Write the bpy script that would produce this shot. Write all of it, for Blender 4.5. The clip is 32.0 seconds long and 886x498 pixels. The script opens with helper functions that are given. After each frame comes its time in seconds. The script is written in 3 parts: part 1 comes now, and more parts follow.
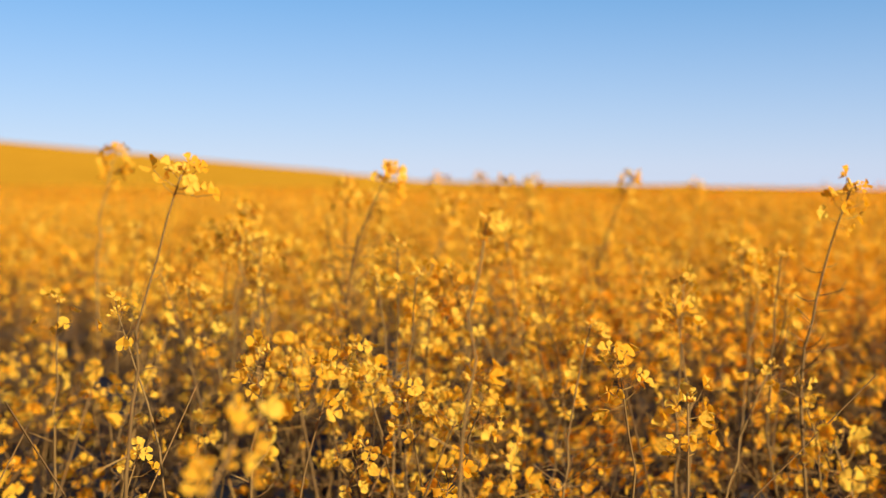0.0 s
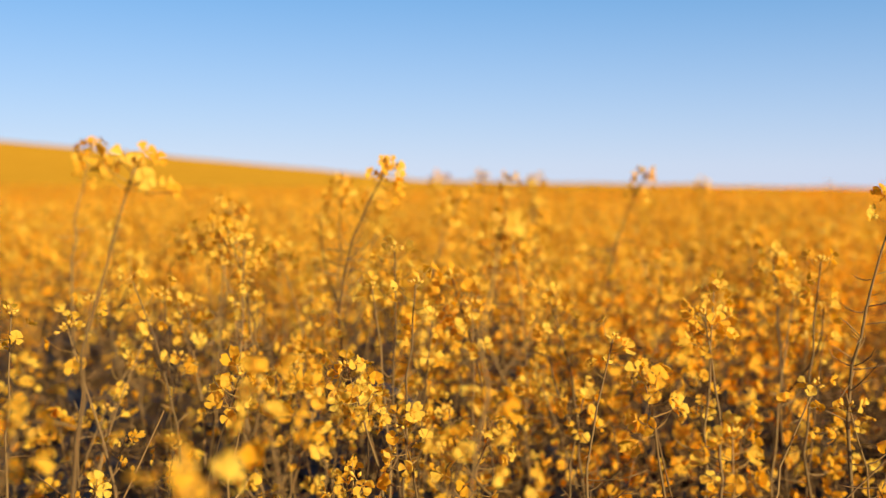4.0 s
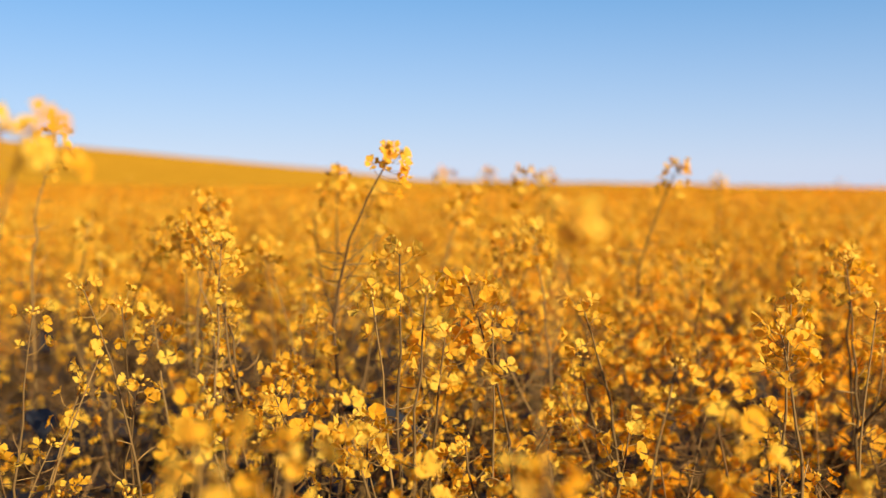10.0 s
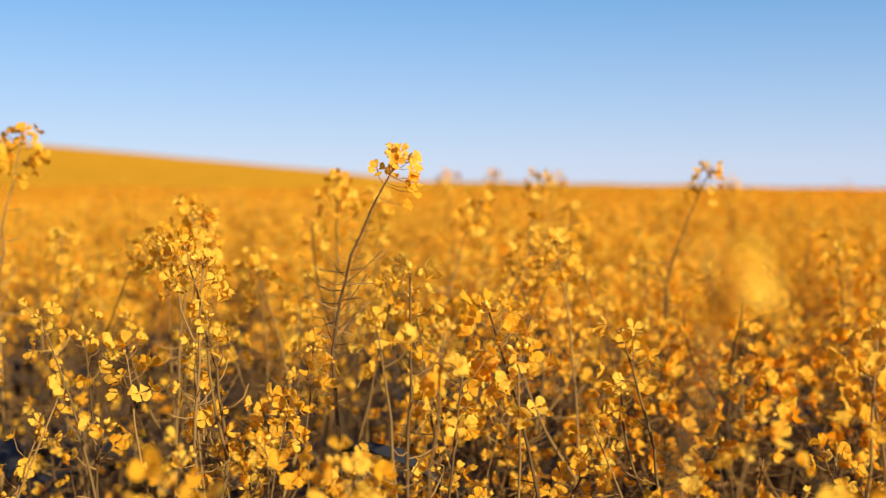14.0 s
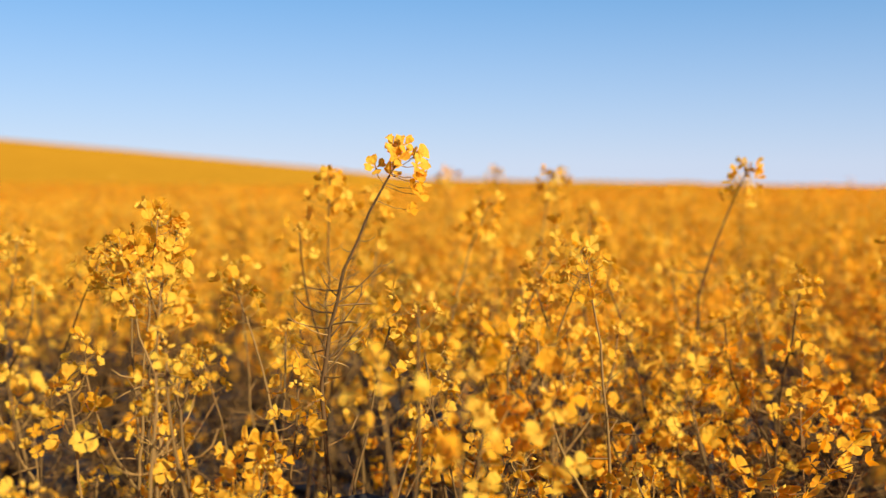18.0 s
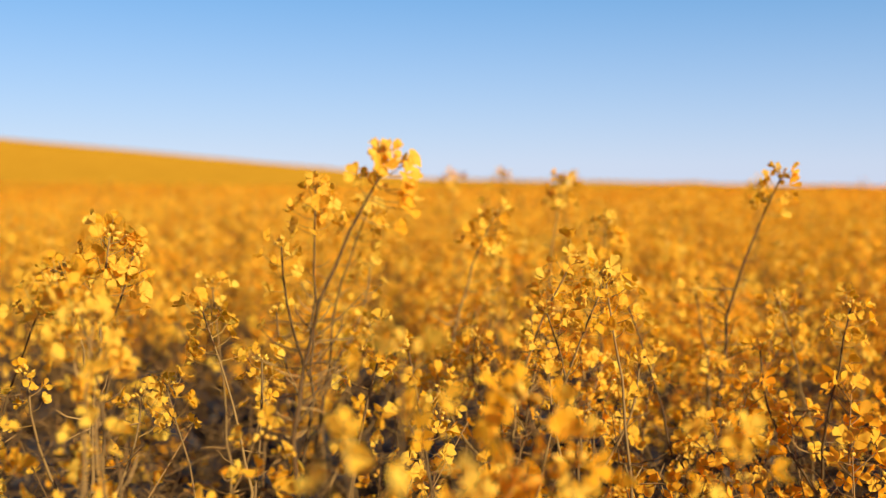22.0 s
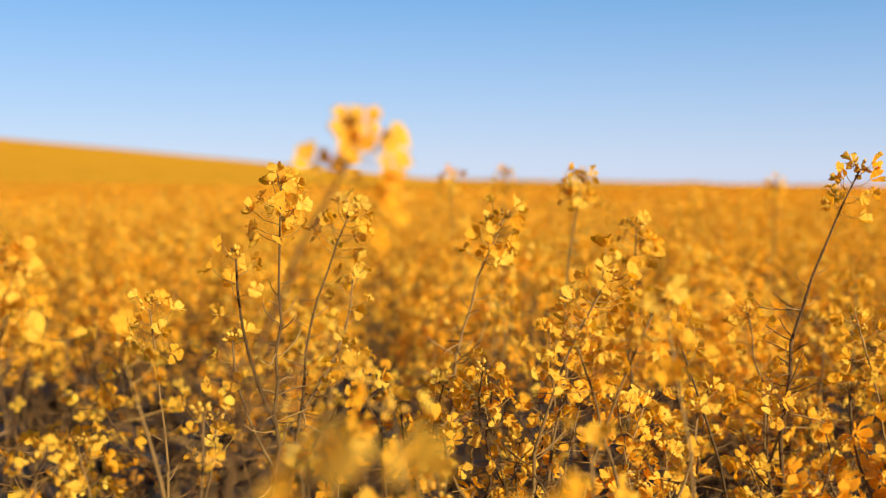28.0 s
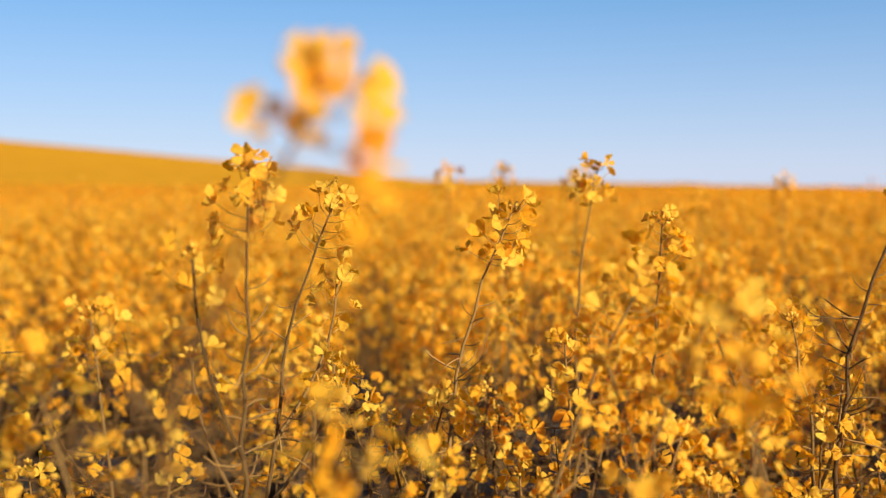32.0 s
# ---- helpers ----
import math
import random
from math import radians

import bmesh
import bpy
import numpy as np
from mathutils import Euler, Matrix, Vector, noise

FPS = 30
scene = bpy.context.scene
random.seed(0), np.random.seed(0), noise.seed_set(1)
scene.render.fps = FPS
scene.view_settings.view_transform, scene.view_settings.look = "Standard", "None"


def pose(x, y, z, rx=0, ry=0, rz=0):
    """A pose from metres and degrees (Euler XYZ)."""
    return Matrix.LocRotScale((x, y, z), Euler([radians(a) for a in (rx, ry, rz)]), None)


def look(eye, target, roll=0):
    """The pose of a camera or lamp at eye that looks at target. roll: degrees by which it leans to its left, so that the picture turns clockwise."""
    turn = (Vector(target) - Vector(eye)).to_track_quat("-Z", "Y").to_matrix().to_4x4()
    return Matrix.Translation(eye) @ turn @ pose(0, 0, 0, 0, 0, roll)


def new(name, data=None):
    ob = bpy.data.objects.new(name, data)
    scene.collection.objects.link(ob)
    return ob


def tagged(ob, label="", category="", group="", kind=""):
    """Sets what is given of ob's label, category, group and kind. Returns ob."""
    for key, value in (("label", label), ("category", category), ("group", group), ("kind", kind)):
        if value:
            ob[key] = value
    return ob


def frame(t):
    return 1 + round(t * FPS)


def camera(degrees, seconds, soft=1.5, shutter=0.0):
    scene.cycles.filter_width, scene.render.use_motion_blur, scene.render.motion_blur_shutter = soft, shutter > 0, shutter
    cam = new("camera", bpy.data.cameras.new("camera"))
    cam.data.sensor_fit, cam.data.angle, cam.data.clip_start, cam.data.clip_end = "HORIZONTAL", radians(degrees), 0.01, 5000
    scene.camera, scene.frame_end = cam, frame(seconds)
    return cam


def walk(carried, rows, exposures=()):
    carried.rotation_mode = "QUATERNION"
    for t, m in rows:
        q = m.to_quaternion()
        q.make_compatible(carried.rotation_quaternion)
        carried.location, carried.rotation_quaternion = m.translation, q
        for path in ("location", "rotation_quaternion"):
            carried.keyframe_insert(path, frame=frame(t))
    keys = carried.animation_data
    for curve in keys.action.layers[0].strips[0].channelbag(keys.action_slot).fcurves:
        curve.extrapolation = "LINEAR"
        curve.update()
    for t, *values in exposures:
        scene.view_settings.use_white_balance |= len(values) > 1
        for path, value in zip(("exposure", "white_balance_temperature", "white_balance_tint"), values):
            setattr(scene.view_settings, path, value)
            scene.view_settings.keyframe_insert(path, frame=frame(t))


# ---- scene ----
# The camera: slides slowly forward just over the flower tops, focused three quarters of a metre ahead.
cam = camera(45.0, 32.0, soft=1.2)
cam.data.dof.use_dof = True
cam.data.dof.focus_distance = 0.74
cam.data.dof.aperture_fstop = 5.3
PATH = [
    (0, (0.0268, 0.0000, 1.3480), (0.0280, 1.9968, 1.2347)),
    (1, (0.0263, 0.0298, 1.3495), (0.0280, 2.0266, 1.2358)),
    (2, (0.0263, 0.0569, 1.3484), (0.0275, 2.0537, 1.2348)),
    (3, (0.0251, 0.0809, 1.3468), (0.0278, 2.0777, 1.2327)),
    (3.5, (0.0243, 0.0916, 1.3465), (0.0270, 2.0884, 1.2322)),
    (5.5, (0.0250, 0.1338, 1.3450), (0.0252, 2.1305, 1.2311)),
    (6, (0.0244, 0.1459, 1.3457), (0.0245, 2.1426, 1.2305)),
    (7, (0.0225, 0.1726, 1.3461), (0.0225, 2.1692, 1.2295)),
    (8, (0.0211, 0.2025, 1.3442), (0.0190, 2.1990, 1.2259)),
    (9, (0.0187, 0.2332, 1.3405), (0.0162, 2.2297, 1.2236)),
    (10, (0.0153, 0.2651, 1.3389), (0.0136, 2.2618, 1.2235)),
    (11, (0.0129, 0.2949, 1.3427), (0.0110, 2.2915, 1.2261)),
    (12, (0.0093, 0.3235, 1.3445), (0.0085, 2.3201, 1.2277)),
    (13, (0.0068, 0.3511, 1.3458), (0.0042, 2.3478, 1.2305)),
    (14, (0.0040, 0.3819, 1.3451), (0.0023, 2.3787, 1.2318)),
    (14.5, (0.0029, 0.3983, 1.3447), (0.0014, 2.3950, 1.2303)),
    (16.5, (-0.0022, 0.4701, 1.3486), (-0.0008, 2.4665, 1.2286)),
    (17, (-0.0033, 0.4879, 1.3482), (-0.0011, 2.4844, 1.2290)),
    (18, (-0.0065, 0.5222, 1.3476), (0.0002, 2.5186, 1.2293)),
    (19, (-0.0067, 0.5524, 1.3459), (-0.0006, 2.5489, 1.2291)),
    (20, (-0.0030, 0.5809, 1.3436), (-0.0027, 2.5775, 1.2276)),
    (21, (-0.0003, 0.6084, 1.3474), (-0.0051, 2.6050, 1.2314)),
    (22, (0.0008, 0.6328, 1.3549), (-0.0065, 2.6293, 1.2367)),
    (23, (0.0036, 0.6625, 1.3560), (-0.0084, 2.6592, 1.2415)),
    (24, (0.0013, 0.6929, 1.3576), (-0.0083, 2.6897, 1.2444)),
    (25, (-0.0012, 0.7234, 1.3592), (-0.0102, 2.7201, 1.2442)),
    (25.5, (-0.0034, 0.7412, 1.3585), (-0.0072, 2.7379, 1.2437)),
    (27.5, (-0.0012, 0.8086, 1.3551), (-0.0041, 2.8050, 1.2359)),
    (28, (-0.0006, 0.8247, 1.3518), (-0.0039, 2.8212, 1.2333)),
    (29, (-0.0015, 0.8541, 1.3476), (-0.0028, 2.8506, 1.2294)),
    (30, (-0.0036, 0.8830, 1.3463), (-0.0029, 2.8795, 1.2267)),
    (31, (-0.0046, 0.9127, 1.3440), (-0.0013, 2.9092, 1.2263)),
    (32, (-0.0031, 0.9432, 1.3429), (0.0024, 2.9398, 1.2272)),
]
walk(cam, [(t, look(eye, aim)) for t, eye, aim in PATH], ((0, 0.77, 6600, 12), (32, 0.77, 6600, 12)))

# ---- light ----
SUN_EL, SUN_AZ = 25.0, 138.0  # degrees: height, and turn clockwise from +y
world = bpy.data.worlds.new("sky")
scene.world = world
world.use_nodes = True
wn = world.node_tree
sky = wn.nodes.new("ShaderNodeTexSky")
sky.sky_type = "NISHITA"
sky.sun_disc = False
sky.sun_elevation, sky.sun_rotation = radians(SUN_EL), radians(SUN_AZ)
sky.altitude, sky.air_density, sky.dust_density, sky.ozone_density = 0, 1.0, 0.0, 6.5
# A pale lavender haze lies along the whole horizon and turns to deep blue above.
way, split, low = wn.nodes.new("ShaderNodeTexCoord"), wn.nodes.new("ShaderNodeSeparateXYZ"), wn.nodes.new("ShaderNodeMapRange")
low.inputs["From Min"].default_value, low.inputs["From Max"].default_value = 0.0, 0.5
low.inputs["To Min"].default_value, low.inputs["To Max"].default_value = 0.8, 0.0
deep = wn.nodes.new("ShaderNodeValToRGB")
deep.color_ramp.elements[0].position, deep.color_ramp.elements[1].position = 0.02, 0.19
deep.color_ramp.elements[0].color, deep.color_ramp.elements[1].color = (0.44, 0.52, 0.705, 1), (0.11, 0.325, 0.62, 1)
bright = wn.nodes.new("ShaderNodeVectorMath")
bright.operation = "SCALE"
bright.inputs["Scale"].default_value = 11.0
haze = wn.nodes.new("ShaderNodeMix")
haze.data_type = "RGBA"
wn.links.new(way.outputs["Generated"], split.inputs[0])
wn.links.new(split.outputs["Z"], low.inputs["Value"])
wn.links.new(low.outputs[0], haze.inputs[0])
wn.links.new(split.outputs["Z"], deep.inputs[0])
wn.links.new(deep.outputs[0], bright.inputs[0])
wn.links.new(bright.outputs[0], haze.inputs[7])
wn.links.new(sky.outputs[0], haze.inputs[6])
wn.links.new(haze.outputs[2], wn.nodes["Background"].inputs[0])
wn.nodes["Background"].inputs[1].default_value = 0.071

sun = new("sun", bpy.data.lights.new("sun", "SUN"))
sun.data.energy, sun.data.angle, sun.data.color = 5.0, radians(0.5), (1.0, 0.875, 0.59)
ca, sa, ce = math.cos(radians(SUN_AZ)), math.sin(radians(SUN_AZ)), math.cos(radians(SUN_EL))
sun.matrix_world = look((sa * ce * 50, ca * ce * 50, math.sin(radians(SUN_EL)) * 50), (0, 0, 0))


# ---- materials ----
def material(name, low, high, rough=0.6, random_from="object", scale=60.0, thin=0.0, bump=0.0, spread=0.5, through_colour=None, shine=0.3):
    """A surface whose colour runs from low to high by piece and by a fine and a coarse grain; thin: how much light shines through."""
    m = bpy.data.materials.new(name)
    m.use_nodes = True
    n, l = m.node_tree.nodes, m.node_tree.links
    bsdf, out = n["Principled BSDF"], n["Material Output"]
    co = n.new("ShaderNodeTexCoord")
    fine = n.new("ShaderNodeTexNoise")
    fine.inputs["Scale"].default_value = scale
    fine.inputs["Detail"].default_value = 3.0
    coarse = n.new("ShaderNodeTexNoise")
    coarse.inputs["Scale"].default_value = scale * 0.07
    l.new(co.outputs["Object"], fine.inputs["Vector"])
    l.new(co.outputs["Object"], coarse.inputs["Vector"])
    add = n.new("ShaderNodeMath")
    add.operation = "ADD"
    l.new(fine.outputs["Fac"], add.inputs[0])
    l.new(coarse.outputs["Fac"], add.inputs[1])
    half = n.new("ShaderNodeMath")
    half.operation = "MULTIPLY"
    half.inputs[1].default_value = 0.5
    l.new(add.outputs[0], half.inputs[0])
    mix = n.new("ShaderNodeMix")
    mix.data_type = "FLOAT"
    mix.inputs[0].default_value = spread
    l.new(half.outputs[0], mix.inputs[2])
    if random_from == "object":
        piece = n.new("ShaderNodeObjectInfo")
        l.new(piece.outputs["Random"], mix.inputs[3])
    else:
        piece = n.new("ShaderNodeNewGeometry")
        l.new(piece.outputs["Random Per Island"], mix.inputs[3])
    ramp = n.new("ShaderNodeValToRGB")
    ramp.color_ramp.elements[0].position, ramp.color_ramp.elements[1].position = 0.15, 0.85
    ramp.color_ramp.elements[0].color, ramp.color_ramp.elements[1].color = (*low, 1), (*high, 1)
    l.new(mix.outputs[0], ramp.inputs[0])
    l.new(ramp.outputs[0], bsdf.inputs["Base Color"])
    bsdf.inputs["Roughness"].default_value = rough
    bsdf.inputs["Specular IOR Level"].default_value = shine
    if bump:
        b = n.new("ShaderNodeBump")
        b.inputs["Strength"].default_value = bump
        b.inputs["Distance"].default_value = 0.2 / scale
        l.new(fine.outputs["Fac"], b.inputs["Height"])
        l.new(b.outputs[0], bsdf.inputs["Normal"])
    if thin:
        glow = n.new("ShaderNodeBsdfTranslucent")
        if through_colour:
            glow.inputs["Color"].default_value = (*through_colour, 1)
        else:
            l.new(ramp.outputs[0], glow.inputs["Color"])
        blend = n.new("ShaderNodeMixShader")
        blend.inputs[0].default_value = thin
        l.new(bsdf.outputs[0], blend.inputs[1])
        l.new(glow.outputs[0], blend.inputs[2])
        l.new(blend.outputs[0], out.inputs["Surface"])
    return m


petal_mat = material("petal", (0.90, 0.395, 0.012), (0.98, 0.72, 0.12), 0.6, "object", 4.5, 0.54, 0.3, through_colour=(0.97, 0.42, 0.008), shine=0.05)
petal_field_mat = material("petal_field", (0.89, 0.318, 0.007), (0.98, 0.67, 0.08), 0.6, "island", 260.0, 0.56, through_colour=(0.98, 0.362, 0.006), shine=0.05)
stalk_mat = material("stalk", (0.22, 0.115, 0.025), (0.52, 0.32, 0.08), 0.6, "object", 200.0, 0.15)
bud_mat = material("bud", (0.70, 0.36, 0.03), (0.92, 0.60, 0.09), 0.5, "island", 300.0, 0.3)
stem_mat = material("stem", (0.045, 0.025, 0.012), (0.27, 0.16, 0.055), 0.7, "object", 90.0, 0.0, 0.3, shine=0.1)
stem_field_mat = material("stem_field", (0.025, 0.012, 0.008), (0.28, 0.152, 0.050), 0.7, "island", 90.0, shine=0.1)
old_stem_mat = material("old_stem", (0.016, 0.008, 0.005), (0.17, 0.095, 0.038), 0.7, "object", 260.0, 0.0, 0.5, spread=0.1, shine=0.1)
pod_mat = material("pod", (0.05, 0.024, 0.010), (0.42, 0.25, 0.085), 0.65, "object", 5.0, shine=0.1)
# Blue-grey leaf tone, darkened to near black to carry the shade between plants.
shaded_leaf_mat = material("leaf", (0.012, 0.0135, 0.019), (0.034, 0.035, 0.042), 0.6, "object", 40.0, 0.2, 0.2)
soil_mat = material("soil", (0.016, 0.015, 0.016), (0.048, 0.042, 0.040), 0.95, "island", 9.0, 0.0, 0.8, 0.15)
MATS = [petal_field_mat, bud_mat, stem_field_mat, shaded_leaf_mat]


# ---- ground ----
def smooth01(v):
    v = np.clip(v, 0, 1)
    return v * v * (3 - 2 * v)


def terrain(x, y):
    """Height of the ground: level round the camera, with a long low hill ahead that climbs to the left."""
    x, y = np.asarray(x, float), np.asarray(y, float)
    rise = np.interp(x, [-600, -150, -50, -34, -13, -2, 14, 30, 50], [20, 13.5, 5.6, 4.05, 2.1, 0.98, 0.66, 0.32, 0.12])
    return rise * smooth01((y - 12) / 108) * (1 - 0.9 * smooth01((y - 170) / 500)) - 0.004 * np.clip(y - 200, 0, None)


def mesh_of(name, verts, tris, mats, index=None, smooth=True):
    """A mesh from arrays of vertices, triangles and a material for each triangle."""
    me = bpy.data.meshes.new(name)
    verts, tris = np.asarray(verts, np.float32), np.asarray(tris, np.int32)
    me.vertices.add(len(verts))
    me.vertices.foreach_set("co", verts.ravel())
    me.loops.add(len(tris) * 3)
    me.loops.foreach_set("vertex_index", tris.ravel())
    me.polygons.add(len(tris))
    me.polygons.foreach_set("loop_start", np.arange(len(tris), dtype=np.int32) * 3)
    for m in mats:
        me.materials.append(m)
    if index is not None:
        me.polygons.foreach_set("material_index", np.asarray(index, np.int32))
    me.polygons.foreach_set("use_smooth", np.full(len(tris), smooth))
    me.update(calc_edges=True)
    return me


def sheet(xs, ys, height):
    """Vertices and triangles of a grid over xs and ys."""
    gx, gy = np.meshgrid(xs, ys)
    v = np.stack([gx, gy, height(gx, gy)], -1).reshape(-1, 3)
    w, h = len(xs), len(ys)
    i = (np.arange(h - 1)[:, None] * w + np.arange(w - 1)[None]).ravel()
    return v, np.concatenate([np.stack([i, i + 1, i + w + 1], 1), np.stack([i, i + w + 1, i + w], 1)])


def spaced(near, far, count, power=3.0):
    return np.linspace(0, 1, count) ** power * (far - near) + near


xs = np.concatenate([-spaced(0, 1800, 70)[::-1], spaced(0, 1800, 70)[1:]])
ys = np.concatenate([-spaced(0, 60, 20)[::-1], spaced(0, 2600, 130)[1:]])
v, f = sheet(xs, ys, terrain)
tagged(new("ground", mesh_of("ground", v, f, [soil_mat])), "dark brown soil of a gently rolling field", "ground", kind="structure")


# ---- pieces of a plant ----
def bent_petal(angle, length, width, droop, cup):
    """Points of one round petal, from the flower's heart (a shared point 0) outwards; z is the flower's axis."""
    rows = []
    for s, w in ((0.26, 0.30), (0.48, 0.74), (0.70, 1.0), (0.89, 0.86), (1.0, 0.42)):
        for k in (-1, 0, 1):
            r = length * (s - (0.03 if k == 0 and s == 1.0 else 0))
            rows.append((r, k * width * w / 2, length * (0.34 * math.sin(s * 1.7) - droop * s * s) + cup * width * abs(k) * w))
    c, q = math.cos(angle), math.sin(angle)
    return [(x * c - y * q, x * q + y * c, z) for x, y, z in rows]


PETAL_TRIS = [(0, 1, 2), (0, 2, 3)] + [(b + i, b + j, b + k) for b in (1, 4, 7, 10) for i, j, k in ((0, 3, 4), (0, 4, 1), (1, 4, 5), (1, 5, 2))]


def flower_arrays(rng, size, openness, petals=4, rows=5):
    """One flower round the origin, its stalk below: vertices, triangles and materials (0 petal, 1 bud green)."""
    v, t, m = [(0, 0, 0)], [], []
    tris = PETAL_TRIS if rows == 5 else PETAL_TRIS[:10]
    for p in range(petals):
        a = p * math.tau / 4 + rng.uniform(-0.22, 0.22)
        pts = bent_petal(a, size * 0.5 * rng.uniform(0.88, 1.1), size * 0.56 * rng.uniform(0.8, 1.15), rng.uniform(-0.45, 0.3) + (openness - 0.75) * 1.1, rng.uniform(-0.15, 0.3))
        pts = [tuple(np.array(p) + rng.normal(0, 0.034 * size, 3) * (0.6, 0.6, 1.5)) for p in pts]
        if rows == 3:
            pts = pts[3:6] + pts[6:9] + pts[12:15]
        base = len(v)
        v += pts
        t += [tuple(0 if i == 0 else base + i - 1 for i in tri) for tri in tris]
        m += [0] * len(tris)
    for k in range(3):
        a = k * 2.1 + rng.uniform(0, 1)
        base = len(v)
        r = size * 0.07
        v += [(r * math.cos(a), r * math.sin(a), size * 0.02), (r * math.cos(a + 0.9), r * math.sin(a + 0.9), size * 0.02), (r * 1.3 * math.cos(a + 0.4), r * 1.3 * math.sin(a + 0.4), size * 0.34)]
        t.append((base, base + 1, base + 2))
        m.append(1)
    return np.array(v), np.array(t), np.array(m)


def tube_arrays(points, radii, sides=5):
    """A tapered tube along points."""
    pts = [Vector(p) for p in points]
    v, t = [], []
    for i, p in enumerate(pts):
        d = (pts[min(i + 1, len(pts) - 1)] - pts[max(i - 1, 0)]).normalized()
        u = d.cross(Vector((0.31, 0.95, 0.05))).normalized()
        w = d.cross(u)
        for k in range(sides):
            a = k * math.tau / sides
            v.append(tuple(p + (u * math.cos(a) + w * math.sin(a)) * radii[i]))
    for i in range(len(pts) - 1):
        for k in range(sides):
            a, b = i * sides + k, i * sides + (k + 1) % sides
            t += [(a, b, b + sides), (a, b + sides, a + sides)]
    v.append(tuple(pts[-1] + (pts[-1] - pts[-2]).normalized() * radii[-1]))
    t += [((len(pts) - 1) * sides + k, (len(pts) - 1) * sides + (k + 1) % sides, len(v) - 1) for k in range(sides)]
    return np.array(v), np.array(t)


def bud_arrays(at, way, length, width):
    at, way = Vector(at), Vector(way).normalized()
    u = way.orthogonal().normalized()
    w = way.cross(u)
    mid = at + way * length * 0.55
    v = [tuple(at)] + [tuple(mid + (u * math.cos(a) + w * math.sin(a)) * width / 2) for a in (0, 1.57, 3.14, 4.71)] + [tuple(at + way * length)]
    return np.array(v), np.array([(0, 2, 1), (0, 3, 2), (0, 4, 3), (0, 1, 4), (5, 1, 2), (5, 2, 3), (5, 3, 4), (5, 4, 1)])


class Heap:
    """Gathers arrays into one mesh."""

    def __init__(self):
        self.v, self.t, self.m, self.n = [], [], [], 0

    def add(self, v, t, m=0):
        self.v.append(np.asarray(v, float))
        self.t.append(np.asarray(t) + self.n)
        self.m.append(np.full(len(t), m) if np.isscalar(m) else np.asarray(m))
        self.n += len(v)

    def arrays(self):
        return np.concatenate(self.v), np.concatenate(self.t), np.concatenate(self.m)


def turned(way, spin, size=1.0):
    """A turn that brings z onto way, as a 3 x 3 matrix."""
    q = Vector(way).to_track_quat("Z", "Y").to_matrix() @ Matrix.Rotation(spin, 3, "Z")
    return q * size


def bezier(a, b, c, d, count):
    return [tuple(np.array(a) * (1 - s) ** 3 + 3 * np.array(b) * s * (1 - s) ** 2 + 3 * np.array(c) * s * s * (1 - s) + np.array(d) * s**3) for s in np.linspace(0, 1, count)]


def flower_places(rng, count, radius, depth):
    """Where the open flowers of a head sit round its axis (tip at the origin, axis z): foot on the axis, place, way."""
    out = []
    for k in range(count):
        s = (k + rng.uniform(0, 0.8)) / count
        a = k * 2.4 + rng.uniform(-0.5, 0.5)
        foot = 0.001 - s * depth
        r = radius * (0.55 + 0.45 * min(1, s * 2.2)) * rng.uniform(0.8, 1.15)
        up = 0.010 - 0.006 * s + rng.uniform(-0.005, 0.006)
        place = (r * math.cos(a), r * math.sin(a), foot + up)
        way = (math.cos(a) + rng.uniform(-0.3, 0.3), math.sin(a) + rng.uniform(-0.3, 0.3), rng.uniform(0.1, 1.3) - s * 0.5)
        out.append(((0, 0, foot), place, way, a))
    return out


def pod_points(rng, length):
    """A thin pod that leaves the stem sideways and bows upwards, a few of them sagging first."""
    c = rng.uniform(-0.25, 0.55)
    d = rng.uniform(-0.12, 0.06)
    w = rng.uniform(-0.14, 0.14)
    return [(0, 0, 0), (length * 0.34, w * 0.4 * length, length * d * 0.6), (length * 0.66, w * 0.8 * length, length * (d + c * 0.22)), (length * 0.92, w * 0.9 * length, length * (d + c * 0.62))]


# ---- the field: uncountable plants, in three grades of detail ----
def along(points, s):
    i = min(int(s * (len(points) - 1)), len(points) - 2)
    u = s * (len(points) - 1) - i
    a, b = np.array(points[i]), np.array(points[i + 1])
    return a + (b - a) * u, (b - a) / np.linalg.norm(b - a)


